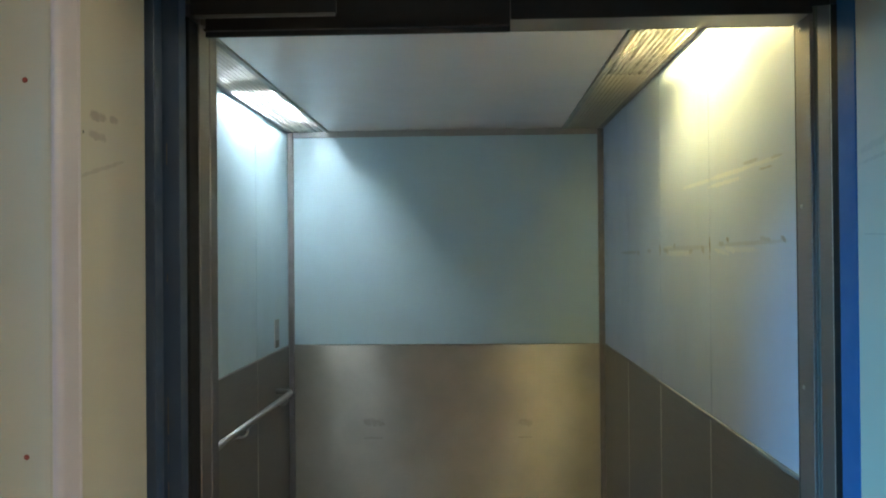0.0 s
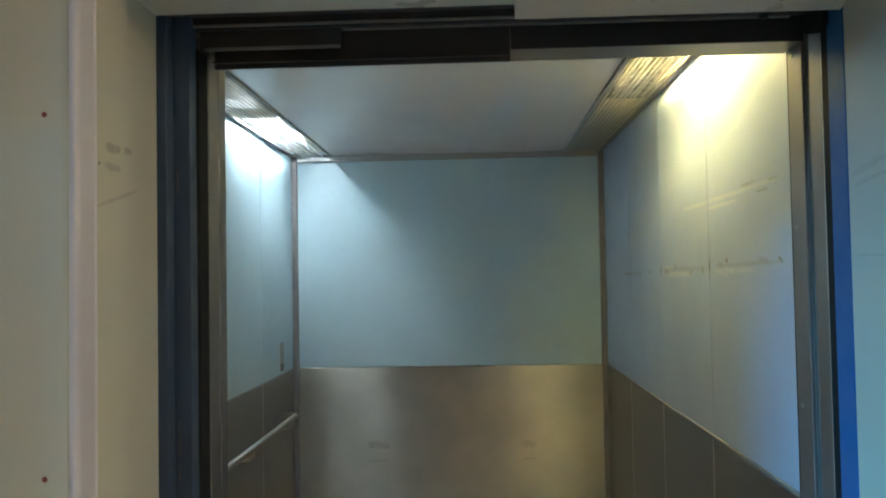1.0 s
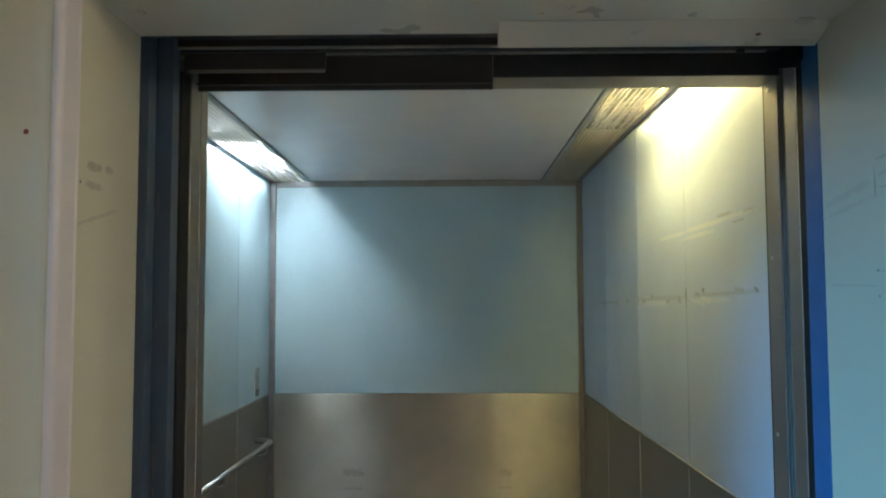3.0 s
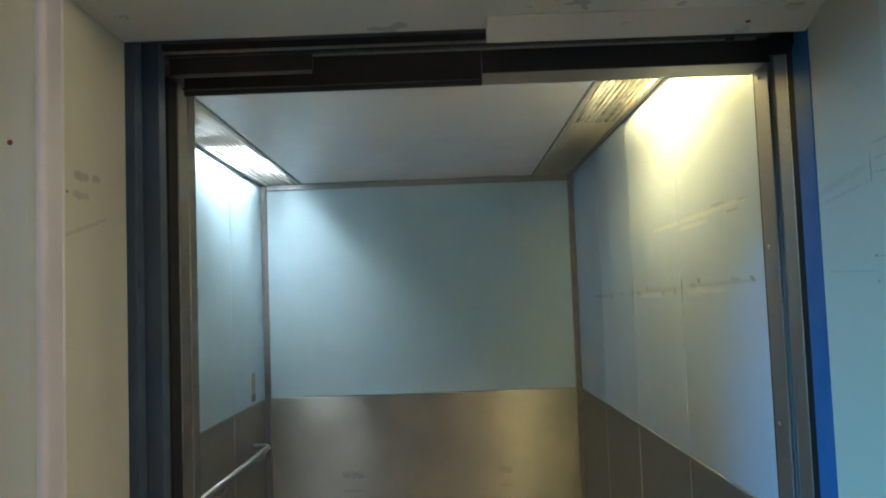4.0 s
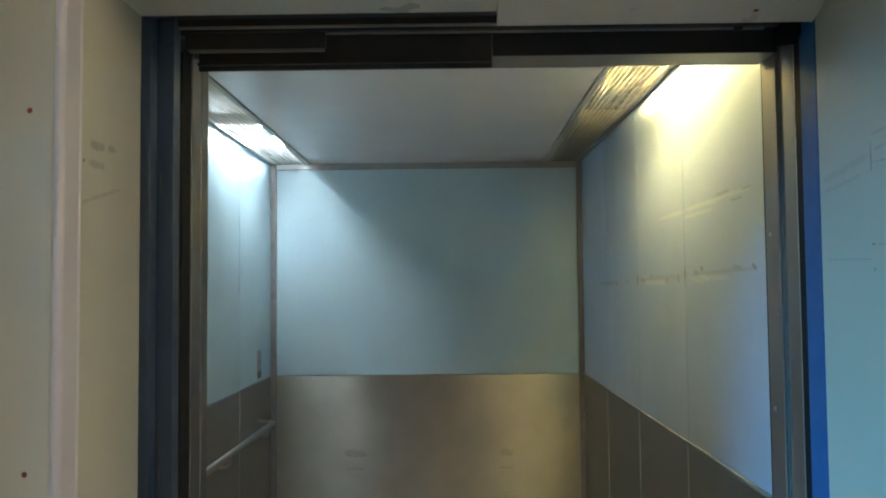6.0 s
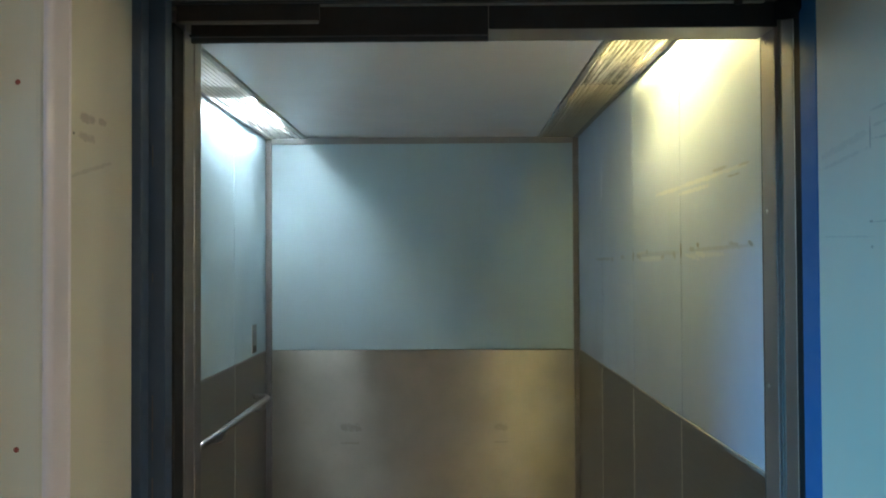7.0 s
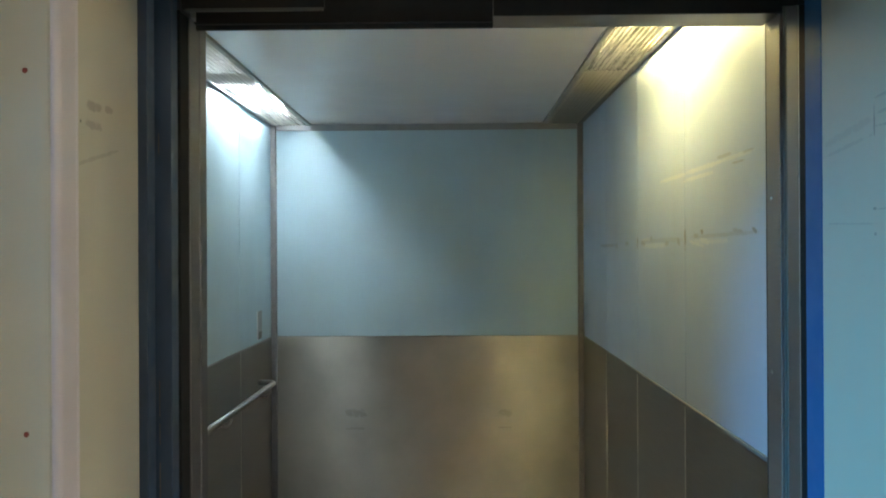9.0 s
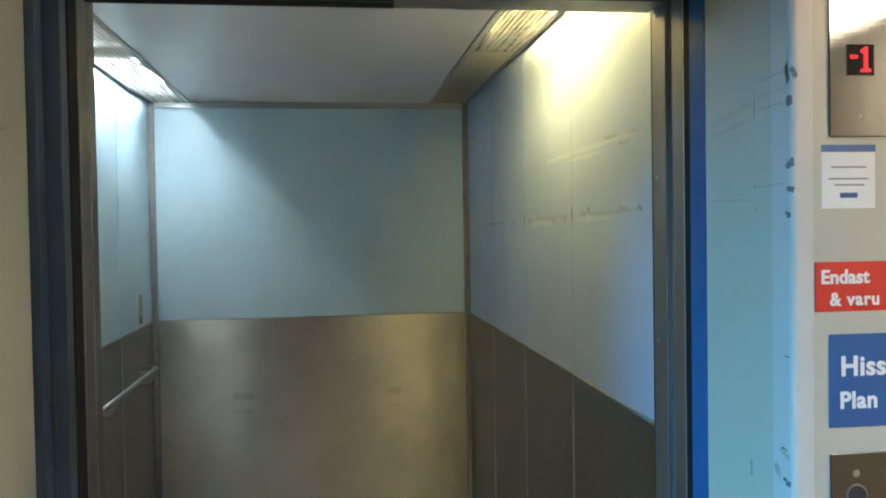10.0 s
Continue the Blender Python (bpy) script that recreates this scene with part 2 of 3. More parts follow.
def acrylic(name, thin, thick, lo, hi, across):
    """Ribbed acrylic cover, browned and milky, see-through in streaks along the ribs."""
    mat, nt, b, links = material(name)
    clear = nt.nodes.new("ShaderNodeBsdfTransparent")
    clear.inputs[0].default_value = (0.86, 0.83, 0.76, 1)
    milky = nt.nodes.new("ShaderNodeBsdfTranslucent")
    milky.inputs[0].default_value = (0.75, 0.72, 0.66, 1)
    b.inputs["Base Color"].default_value = (0.88, 0.85, 0.78, 1)
    b.inputs["Roughness"].default_value = 0.22
    body = nt.nodes.new("ShaderNodeMixShader")
    body.inputs[0].default_value = 0.988
    links.new(milky.outputs[0], body.inputs[1])
    links.new(b.outputs[0], body.inputs[2])
    whole = nt.nodes.new("ShaderNodeMixShader")
    streaks = calc(nt, "ADD", calc(nt, "MULTIPLY", noise_node(nt, 2.0, 4.0, (across, 1.6, 1)), 0.75), calc(nt, "MULTIPLY", noise_node(nt, 22.0, 5.0), 0.25))
    links.new(ramp(nt, streaks, lo, hi, thin, thick), whole.inputs[0])
    links.new(clear.outputs[0], whole.inputs[1])
    links.new(body.outputs[0], whole.inputs[2])
    links.new(whole.outputs[0], nt.nodes["Material Output"].inputs[0])
    return mat


M_cover = acrylic("ribbed_acrylic", 0.40, 0.998, 0.41, 0.54, 90)
M_cover_cool = acrylic("ribbed_acrylic_streaked", 0.35, 0.9995, 0.42, 0.52, 75)

# covers over the dead tubes: a paler, milkier copy to show leaked light
M_cover_spill, nt, b, links = material("ribbed_acrylic_spill")
clear = nt.nodes.new("ShaderNodeBsdfTransparent")
clear.inputs[0].default_value = (0.86, 0.83, 0.76, 1)
links.new(blend(nt, ramp(nt, noise_node(nt, 14.0, 5.0), 0.35, 0.7, 0, 1), (0.88, 0.85, 0.79), (0.76, 0.72, 0.65)), b.inputs["Base Color"])
b.inputs["Roughness"].default_value = 0.24
m2 = nt.nodes.new("ShaderNodeMixShader")
m2.inputs[0].default_value = 0.90
milky = nt.nodes.new("ShaderNodeBsdfTranslucent")
milky.inputs[0].default_value = (0.80, 0.76, 0.66, 1)
m1 = nt.nodes.new("ShaderNodeMixShader")
m1.inputs[0].default_value = 0.35
links.new(milky.outputs[0], m1.inputs[1])
links.new(b.outputs[0], m1.inputs[2])
links.new(clear.outputs[0], m2.inputs[1])
links.new(m1.outputs[0], m2.inputs[2])
links.new(m2.outputs[0], nt.nodes["Material Output"].inputs[0])

# ---- shapes ----


def box(x0, x1, y0, y1, z0, z1, bevel=0.0, seg=2):
    bm = bmesh.new()
    bmesh.ops.create_cube(bm, size=1.0)
    for v in bm.verts:
        v.co = (x0 + (v.co.x + 0.5) * (x1 - x0), y0 + (v.co.y + 0.5) * (y1 - y0), z0 + (v.co.z + 0.5) * (z1 - z0))
    if bevel:
        bmesh.ops.bevel(bm, geom=bm.edges[:], offset=bevel, segments=seg, profile=0.5, affect="EDGES")
    return bm


def rod(p, q, r, seg=16):
    bm = bmesh.new()
    p, q = Vector(p), Vector(q)
    m = Matrix.Translation((p + q) / 2) @ (q - p).to_track_quat("Z", "Y").to_matrix().to_4x4()
    bmesh.ops.create_cone(bm, cap_ends=True, segments=seg, radius1=r, radius2=r, depth=(q - p).length, matrix=m)
    return bm


def dome(c, r, flat=0.5, axis="y"):
    bm = bmesh.new()
    s = {"x": (flat, 1, 1), "y": (1, flat, 1), "z": (1, 1, flat)}[axis]
    bmesh.ops.create_uvsphere(bm, u_segments=12, v_segments=8, radius=r, matrix=Matrix.Translation(c) @ Matrix.Diagonal((*s, 1)))
    return bm


def extrude_profile(points, lo, hi, axis=2):
    """A closed outline in plan, drawn out along an axis (2: upright from x, y; 0: along x from y, z; 1: along y from x, z)."""
    bm = bmesh.new()
    put = {2: lambda a, c, h: (a, c, h), 0: lambda a, c, h: (h, a, c), 1: lambda a, c, h: (a, h, c)}[axis]
    low = [bm.verts.new(put(a, c, lo)) for a, c in points]
    top = [bm.verts.new(put(a, c, hi)) for a, c in points]
    n = len(points)
    bm.faces.new(low[::-1])
    bm.faces.new(top)
    for i in range(n):
        bm.faces.new((low[i], low[(i + 1) % n], top[(i + 1) % n], top[i]))
    bmesh.ops.recalc_face_normals(bm, faces=bm.faces[:])
    return bm


def sweep(path, r, seg=14):
    """A round tube along a bent line."""
    bm = bmesh.new()
    path = [Vector(p) for p in path]
    rings = []
    for i, p in enumerate(path):
        d = (path[min(i + 1, len(path) - 1)] - path[max(i - 1, 0)]).normalized()
        side = d.cross(Vector((0, 0, 1)))
        side = side.normalized() if side.length > 1e-4 else Vector((1, 0, 0))
        up = side.cross(d)
        rings.append([bm.verts.new(p + r * (math.cos(a) * side + math.sin(a) * up)) for a in (2 * math.pi * k / seg for k in range(seg))])
    for a, c in zip(rings, rings[1:]):
        for k in range(seg):
            bm.faces.new((a[k], a[(k + 1) % seg], c[(k + 1) % seg], c[k]))
    bm.faces.new(rings[0][::-1])
    bm.faces.new(rings[-1])
    bmesh.ops.recalc_face_normals(bm, faces=bm.faces[:])
    return bm


def mesh_of(name, bm, mat, smooth=False):
    me = bpy.data.meshes.new(name)
    for f in bm.faces:
        f.smooth = smooth
    bm.to_mesh(me)
    bm.free()
    me.materials.append(mat)
    return me


def part(name, bm, mat, parent, label="", smooth=False):
    ob = new(name, mesh_of(name, bm, mat, smooth))
    ob.parent = parent
    if parent.parent is None and parent.type == "EMPTY":
        ob.matrix_parent_inverse = parent.matrix_basis.inverted()
    if label:
        ob["label"] = label
    return ob


def thing(name, at, label, category, group="", kind=""):
    ob = new(name)
    ob.location = at
    ob.empty_display_size = 0.05
    return tagged(ob, label, category, group, kind)


def solid(name, bm, mat, label, category="", kind="structure", smooth=False):
    return tagged(new(name, mesh_of(name, bm, mat, smooth)), label, category, "", kind)


def lettering(name, text, size, x, y, z, mat, parent, spread=1.0, align="LEFT"):
    """Flat raised letters that face the landing."""
    cu = bpy.data.curves.new(name, "FONT")
    cu.body, cu.size, cu.extrude, cu.space_character, cu.align_x = text, size, 0.0003, spread, align
    cu.offset = size * 0.03
    tmp = bpy.data.objects.new(name, cu)
    me = bpy.data.meshes.new_from_object(tmp)
    bpy.data.objects.remove(tmp)
    me.materials.clear()
    me.materials.append(mat)
    me.transform(pose(x, y, z, 90, 0, 0))
    ob = new(name, me)
    ob.parent = parent
    ob.matrix_parent_inverse = parent.matrix_basis.inverted()
    return ob


# ---- plan ----
WALL_Y = 0.911                     # face of the landing wall
LX, RX = -0.428, 0.497             # reveals of the landing portal
PORTAL_Y = 1.137                   # back edge of the reveals
HEAD = 2.016                       # soffit of the portal
CXL, CXR, CYB = -0.787, 0.546, 3.58  # car walls
CZ = 2.180                         # car ceiling
DADO = 1.272
JL, JR, JZ = -0.404, 0.503, 1.998  # clear opening of the car

# ---- landing ----
solid("daylight_box_floor", box(-4.5, -1.3, -3.3, 1.1, -0.12, -0.001), M_dim_box, "grey floor of the added daylight box", "floor")
solid("floor", box(-1.3, 2.7, -3.2, 1.22, -0.12, 0.0), M_floor, "grey vinyl landing floor", "floor")
solid("ceiling", box(-1.3, 2.6, -3.2, 1.137, 2.62, 2.74), M_room, "cream painted landing ceiling", "ceiling")


def bent(x, s, side):
    """The rounded fold from the wall face into a reveal; side is +1 where the wall lies at greater x."""
    pts = []
    for k in range(7):
        a = math.pi / 2 * k / 6
        pts.append((x + side * s * (1 - math.cos(a)), WALL_Y + s * (1 - math.sin(a))))
    return pts


left_pts = [(LX, PORTAL_Y)] + bent(LX, 0.017, -1) + [(-3.2, WALL_Y), (-3.2, PORTAL_Y)]
right_pts = [(RX, PORTAL_Y)] + bent(RX, 0.019, 1) + [(2.6, WALL_Y), (2.6, PORTAL_Y)]
solid("wall_front_left", extrude_profile(left_pts, 0, 2.62), M_wall_left, "cream gloss painted landing wall beside the lift", "wall")
solid("wall_front_right", extrude_profile(right_pts, 0, 2.62), M_wall_right, "cream gloss painted landing wall with scuffed reveal", "wall")
head_pts = [(WALL_Y, 2.62), (WALL_Y, HEAD + 0.016)] + [(WALL_Y + 0.016 * (1 - math.cos(a)), HEAD + 0.016 * (1 - math.sin(a))) for a in (0.3, 0.6, 0.9, 1.2, 1.57)] + [(PORTAL_Y, HEAD), (PORTAL_Y, 2.62)]
solid("wall_front_head", extrude_profile(head_pts, LX, RX, 0), M_wall, "cream painted soffit and wall above the lift opening", "wall")
cover_plate = thing("soffit_cover_plate", (0.28, 1.12, HEAD), "cream painted cover plate on the portal soffit", "cover plate")
part("plate", extrude_profile([(1.088, HEAD + 0.0005), (1.088, HEAD - 0.0008), (1.125, 2.0005), (1.141, 1.9968), (1.141, HEAD + 0.0005)], 0.063, RX - 0.002, 0), M_wall, cover_plate)
part("screw", dome((0.409, 1.114, 2.0045), 0.0038, 0.4, "z"), M_rust, cover_plate)

# painted steel corner trims on both edges of the portal
for nm, x, side, wide in (("corner_trim_left", LX, -1, 0.0085), ("corner_trim_right", RX, 1, 0.026)):
    inner, face, r = x - side * 0.0008, WALL_Y - 0.0008, 0.008
    lip = 0.0016 if side < 0 else 0.0
    pts = [(inner, WALL_Y + 0.0435), (inner - side * lip * 0.7, WALL_Y + 0.043), (inner - side * lip, WALL_Y + 0.0415), (inner - side * lip * 0.7, WALL_Y + 0.040), (inner, WALL_Y + 0.0385)]
    for k in range(7):
        a = math.pi / 2 * k / 6
        pts.append((inner + side * r * (1 - math.cos(a)), face + r * (1 - math.sin(a))))
    pts += [(x + side * wide, face), (x + side * (wide + 0.0005), WALL_Y - 0.0002), (x + side * (wide - 0.002), WALL_Y - 0.0002), (x + side * 0.0003, WALL_Y + 0.02), (x - side * 0.0002, WALL_Y + 0.0435)]
    solid(nm, extrude_profile(pts, 0, HEAD + 0.02), M_guard_cool_lit if side < 0 else M_guard_right, "pale grey painted corner trim of the lift portal", "corner trim")

# unseen room behind: a side opening added to trim the daylight, else plain walls
WX, TALL = -1.15, 4.4
for nm, y0, y1, z0, z1 in (("daylight_mask_head", -0.85, 0.285, 2.48, 2.62), ("daylight_mask_far", -3.2, -0.85, 0, 2.62), ("daylight_mask_near", 0.285, WALL_Y, 0, 2.62)):
    solid(nm, box(WX - 0.15, WX, y0, y1, z0, z1), M_room, "unseen cream landing wall added to trim the daylight", "wall")
# added, unseen box against stray sky light, open high in the far wall
solid("daylight_box_ceiling", box(-4.4, -1.3, -3.2, WALL_Y, TALL, TALL + 0.1), M_dim_box, "plain ceiling of the added daylight box", "ceiling")
solid("daylight_box_wall_upper", box(-1.3, -1.15, -3.2, WALL_Y, 2.74, TALL), M_dim_box, "plain wall of the added daylight box", "wall")
for nm, y0, y1, z0, z1 in (("daylight_box_wall_low", -3.2, WALL_Y, 0, 2.6), ("daylight_box_wall_near", -0.4, WALL_Y, 2.6, TALL), ("daylight_box_wall_far", -3.2, -3.0, 2.6, TALL), ("daylight_box_wall_head", -3.0, -0.4, 4.25, TALL)):
    solid(nm, box(-4.5, -4.4, y0, y1, z0, z1), M_dim_box, "plain wall beside the daylight opening of the added box", "wall")
solid("daylight_box_wall_end", box(-4.5, -3.2, WALL_Y, WALL_Y + 0.2, 0, TALL), M_dim_box, "plain wall of the added daylight box", "wall")
solid("daylight_box_wall_top", box(-3.2, -1.15, WALL_Y + 0.001, WALL_Y + 0.2, 2.62, TALL), M_dim_box, "plain wall of the added daylight box", "wall")
solid("daylight_box_wall_rear", box(-4.5, -3.3, -3.3, -3.2, 0, TALL), M_dim_box, "plain wall of the added daylight box", "wall")
solid("daylight_box_wall_rear_top", box(-3.3, -1.15, -3.3, -3.2, 2.62, TALL), M_dim_box, "plain wall of the added daylight box", "wall")
solid("wall_back", box(-3.3, 2.6, -3.3, -3.2, 0, 2.62), M_room, "cream plaster landing wall", "wall")
solid("wall_side", box(2.6, 2.7, -3.3, 1.137, 0, 2.62), M_room, "cream plaster landing wall", "wall")
lx, ly = 2.15, -1.4
lamp = thing("ceiling_lamp", (lx, ly, 2.62), "warm white landing ceiling lamp", "ceiling lamp")
part("tray", box(lx - 0.14, lx + 0.14, ly - 0.48, ly + 0.48, 2.585, 2.62, 0.004), M_white, lamp)
part("diffuser", box(lx - 0.12, lx + 0.12, ly - 0.46, ly + 0.46, 2.55, 2.587, 0.004), M_lamp, lamp, "glowing warm diffuser")
# no known source here: fill light added to warm the left reveal
side_fill = thing("side_fill_light", (2.6, 0.62, 2.05), "added warm fill light on the unseen side wall", "wall lamp")
part("tray", box(2.572, 2.6, 0.57, 0.67, 1.72, 2.38, 0.003), M_white, side_fill)
part("diffuser", box(2.545, 2.575, 0.58, 0.66, 1.74, 2.36, 0.004), M_side_fill, side_fill, "glowing warm diffuser")

# red-brown screws in the wall
for x, z in ((-0.465, 1.836), (-0.465, 1.439), (-0.472, 2.025)):
    s = thing("wall_screw", (x, WALL_Y, z), "small rusty screw head in the cream wall", "screw", "screws in the wall")
    part("head", dome((x, WALL_Y, z), 0.0031, 0.35), M_rust, s)

# ---- shaft and thresholds ----
solid("shaft_back", box(-1.3, 1.0, 3.75, 3.8, -0.1, 2.9), M_shaft, "dark lift shaft wall", "wall")
solid("shaft_left", box(-1.35, -1.3, 1.137, 3.8, -0.1, 2.9), M_shaft, "dark lift shaft wall", "wall")
solid("shaft_right", box(1.0, 1.05, 1.137, 3.8, -0.1, 2.9), M_shaft, "dark lift shaft wall", "wall")
solid("shaft_top", box(-1.35, 1.05, 1.137, 3.8, 2.9, 2.95), M_shaft, "dark lift shaft cover", "wall")
sill = thing("landing_sill", (0, 1.18, 0), "grooved aluminium lift threshold", "threshold")
part("plate", box(-1.2, 0.55, 1.137, 1.215, -0.03, 0.002, 0.002), M_trim, sill)

# ---- landing door ----
door = thing("lift_landing_door", (-0.85, 1.18, 0.0), "blue painted telescopic lift door, slid open", "lift door")
part("slow_panel", box(-0.90, -0.4175, 1.143, 1.172, 0.01, 2.03, 0.0007), M_blue_shaded, door)
part("fast_panel", box(-0.885, -0.3975, 1.1810, 1.209, 0.01, 2.03, 0.0007), M_blue_shaded, door)
# no real strip: black filling that draws the shaded gap between the panels
part("gap_shade", box(-0.432, -0.4240, 1.1722, 1.1807, 0.01, 2.03, 0.001), M_rubber_and_gap, door, "dark strip for the shade in the panel gap")
for z, h in ((1.79, 0.03), (1.62, 0.012), (1.43, 0.05), (1.38, 0.03), (1.31, 0.06), (1.22, 0.035)):
    part("worn_edge", box(-0.4158, -0.4145, 1.1803, 1.1812, z - h / 2, z + h / 2, 0.0004), M_worn, door, "paint worn to brown primer")
post = thing("landing_door_post", (0.52, 1.18, 0), "blue painted steel closing post of the landing door", "door post")
part("face", box(RX, 0.56, PORTAL_Y + 0.002, 1.194, 0.0, 2.05, 0.003), M_blue, post)
part("seal", box(RX + 0.005, 0.56, 1.1945, 1.2235, 0.0, 2.05), M_rubber_and_gap, post, "black rubber seal")

# ---- door gear over the opening ----
gear = thing("door_track", (0, 1.2, 2.2), "black oiled door track with worn bright edges", "door track")
part("landing_header", box(-0.9, 0.6, 1.1375, 1.150, 2.017, 2.3), M_black, gear)
part("landing_track", box(-0.9, 0.55, 1.165, 1.205, 2.030, 2.3, 0.002), M_black, gear)
part("track_edge", box(-0.40, 0.47, 1.196, 1.205, 2.0175, 2.0195), M_lip, gear, "worn bright edge")
part("landing_skirt", box(-0.9, 0.55, 1.198, 1.204, 2.018, 2.3), M_black, gear)
part("car_track", box(-0.9, 0.55, 1.235, 1.255, 2.024, 2.3, 0.002), M_black, gear)
part("car_track_edge", box(-0.19, 0.47, 1.246, 1.2555, 2.0225, 2.0242), M_lip, gear, "worn bright edge")
part("hanger_plate", box(-0.403, -0.19, 1.2445, 1.25, 1.999, 2.2), M_black, gear)
part("hanger_edge", box(-0.397, -0.192, 1.2425, 1.2505, 1.9955, 1.9992), M_bead, gear, "worn edge")
part("car_skirt", box(-0.392, 0.062, 1.279, 1.285, 1.9765, 2.2), M_black, gear)
part("car_skirt_fold", box(-0.392, 0.060, 1.270, 1.2788, 1.9835, 1.9865), M_black, gear)
part("car_track_back", box(0.0635, JR, 1.2865, 1.2915, 1.9970, 2.2), M_black, gear)
part("end_stop", extrude_profile([(1.183, 2.1), (1.183, 1.994), (1.197, 1.983), (1.260, 1.999), (1.260, 2.1)], 0.488, JR - 0.001, 0), M_rubber_and_gap, gear, "black rubber end stop")
part("end_bolt", dome((0.430, 1.245, 2.022), 0.007, 0.6, "z"), M_black, gear)

# ---- car doors, slid open, and the posts of the car ----
cdoor = thing("lift_car_door", (-0.85, 1.26, 0), "dark steel telescopic car door, slid open", "lift door")
part("slow_panel", box(-0.90, -0.420, 1.2135, 1.240, 0.01, 1.998, 0.002), M_black, cdoor)
part("fast_panel", box(-0.90, -0.4055, 1.2445, 1.286, 0.01, 1.998, 0.002), plain("dark_door_edge", (0.020, 0.020, 0.022), 0.7, 0.0, shine=0.12), cdoor)
lpost = thing("car_door_post", (-0.42, 1.33, 0), "brushed stainless steel post of the lift car", "door post", "posts of the lift car")
part("face", box(-0.60, JL - 0.0012, 1.2905, 1.336, 0, 2.03, 0.001), M_satin, lpost)
part("return_edge", box(-0.60, JL, 1.3365, 1.370, 0, 2.03, 0.001), M_satin, lpost)
part("back_gap", box(-0.60, JL - 0.004, 1.3705, 1.378, 0, 2.03), M_black, lpost)
rpost = thing("car_door_post", (0.53, 1.3, 0), "brushed stainless steel post of the lift car with rivets", "door post", "posts of the lift car")
part("jamb", box(JR, 0.56, 1.298, 1.3545, 0, 2.03, 0.0015), M_jamb, rpost)
part("back_gap", box(JR + 0.003, 0.56, 1.355, 1.366, 0, 2.03), M_black, rpost)
part("groove", box(JR + 0.010, 0.56, 1.272, 1.2975, 0, 2.03), M_groove, rpost, "recessed groove")
for y in (1.2775, 1.2885):
    part("groove_bead", box(JR + 0.002, JR + 0.0098, y, y + 0.0035, 0, 2.03, 0.001), M_bead, rpost)
part("slam_strip", box(JR, 0.56, 1.229, 1.2715, 0, 2.03, 0.0015), M_slam, rpost)
part("front_bead", box(JR - 0.0006, 0.56, 1.2240, 1.2285, 0, 2.03, 0.0012), M_bright, rpost, "bright worn front edge")
for z in (1.985, 1.717, 1.443, 1.17, 0.9):
    part("rivet", dome((JR, 1.335, z), 0.0036, 0.5, "x"), M_rivet, rpost, smooth=True)
head = thing("car_door_header", (0, 1.33, 2.0), "brushed stainless steel header over the car opening", "door header")
part("soffit", box(JL, JR, 1.292, 1.366, JZ, 2.03, 0.002), M_steel, head)
part("fascia", box(-0.8, 0.56, 1.369, 1.398, JZ + 0.022, 2.25, 0.001), M_steel, head)

# ---- car shell ----
solid("car_floor", box(CXL - 0.03, CXR + 0.03, 1.226, CYB + 0.03, -0.06, 0.0), M_car_floor, "pale vinyl floor of the lift car, brightened for bounce", "floor")
solid("car_ceiling", box(-0.613, 0.375, 1.40, CYB, CZ, CZ + 0.05, 0.001), M_ceiling, "glossy white ceiling panel of the lift car", "ceiling")
solid("car_roof", box(CXL - 0.03, CXR + 0.03, 1.366, CYB + 0.03, CZ + 0.15, CZ + 0.18), M_shaft, "dark roof of the lift car", "ceiling")
solid("car_front_return", box(CXL, JL - 0.02, 1.3785, 1.41, 0, CZ), M_dado_shaded, "brushed stainless front return of the lift car", "wall")
solid("car_front_return_narrow", box(JR + 0.018, CXR, 1.3665, 1.40, 0, CZ), M_dado_shaded, "brushed stainless front return of the lift car", "wall")

car_left = solid("car_wall_left", box(CXL - 0.03, CXL - 0.008, 1.40, CYB + 0.03, 0, CZ + 0.15), M_seam, "lift car wall with pale blue panels over steel", "wall")
car_right = solid("car_wall_right", box(CXR + 0.008, CXR + 0.03, 1.366, CYB + 0.03, 0, CZ + 0.15), M_seam, "lift car wall with scuffed pale blue panels over steel", "wall")
car_back = solid("car_wall_back", box(CXL - 0.008, CXR + 0.008, CYB + 0.008, CYB + 0.03, 0, CZ + 0.15), M_seam, "lift car end wall, pale blue over brushed steel", "wall")
SEAMS_R = (1.40, 1.990, 2.506, 3.022, 3.56)
for y0, y1 in zip(SEAMS_R, SEAMS_R[1:]):
    part("upper_panel", box(CXR, CXR + 0.008, y0 + 0.0017, y1 - 0.0017, DADO + 0.002, CZ, 0.0012), M_laminate_right, car_right)
    part("dado_panel", box(CXR - 0.002, CXR + 0.008, y0 + 0.0022, y1 - 0.0022, 0.06, DADO - 0.006, 0.0015), M_dado_shaded, car_right, "brushed steel dado panel")
    if y0 > 1.5:
        part("joint_strip", box(CXR - 0.003, CXR + 0.007, y0 - 0.0021, y0 + 0.0021, 0.06, DADO - 0.006), M_joint, car_right)
part("dado_cap", box(CXR - 0.004, CXR + 0.008, 1.40, 3.56, DADO - 0.006, DADO + 0.002, 0.0015), M_cap, car_right)
SEAMS_L = (1.41, 2.00, 2.53, 3.045, 3.56)
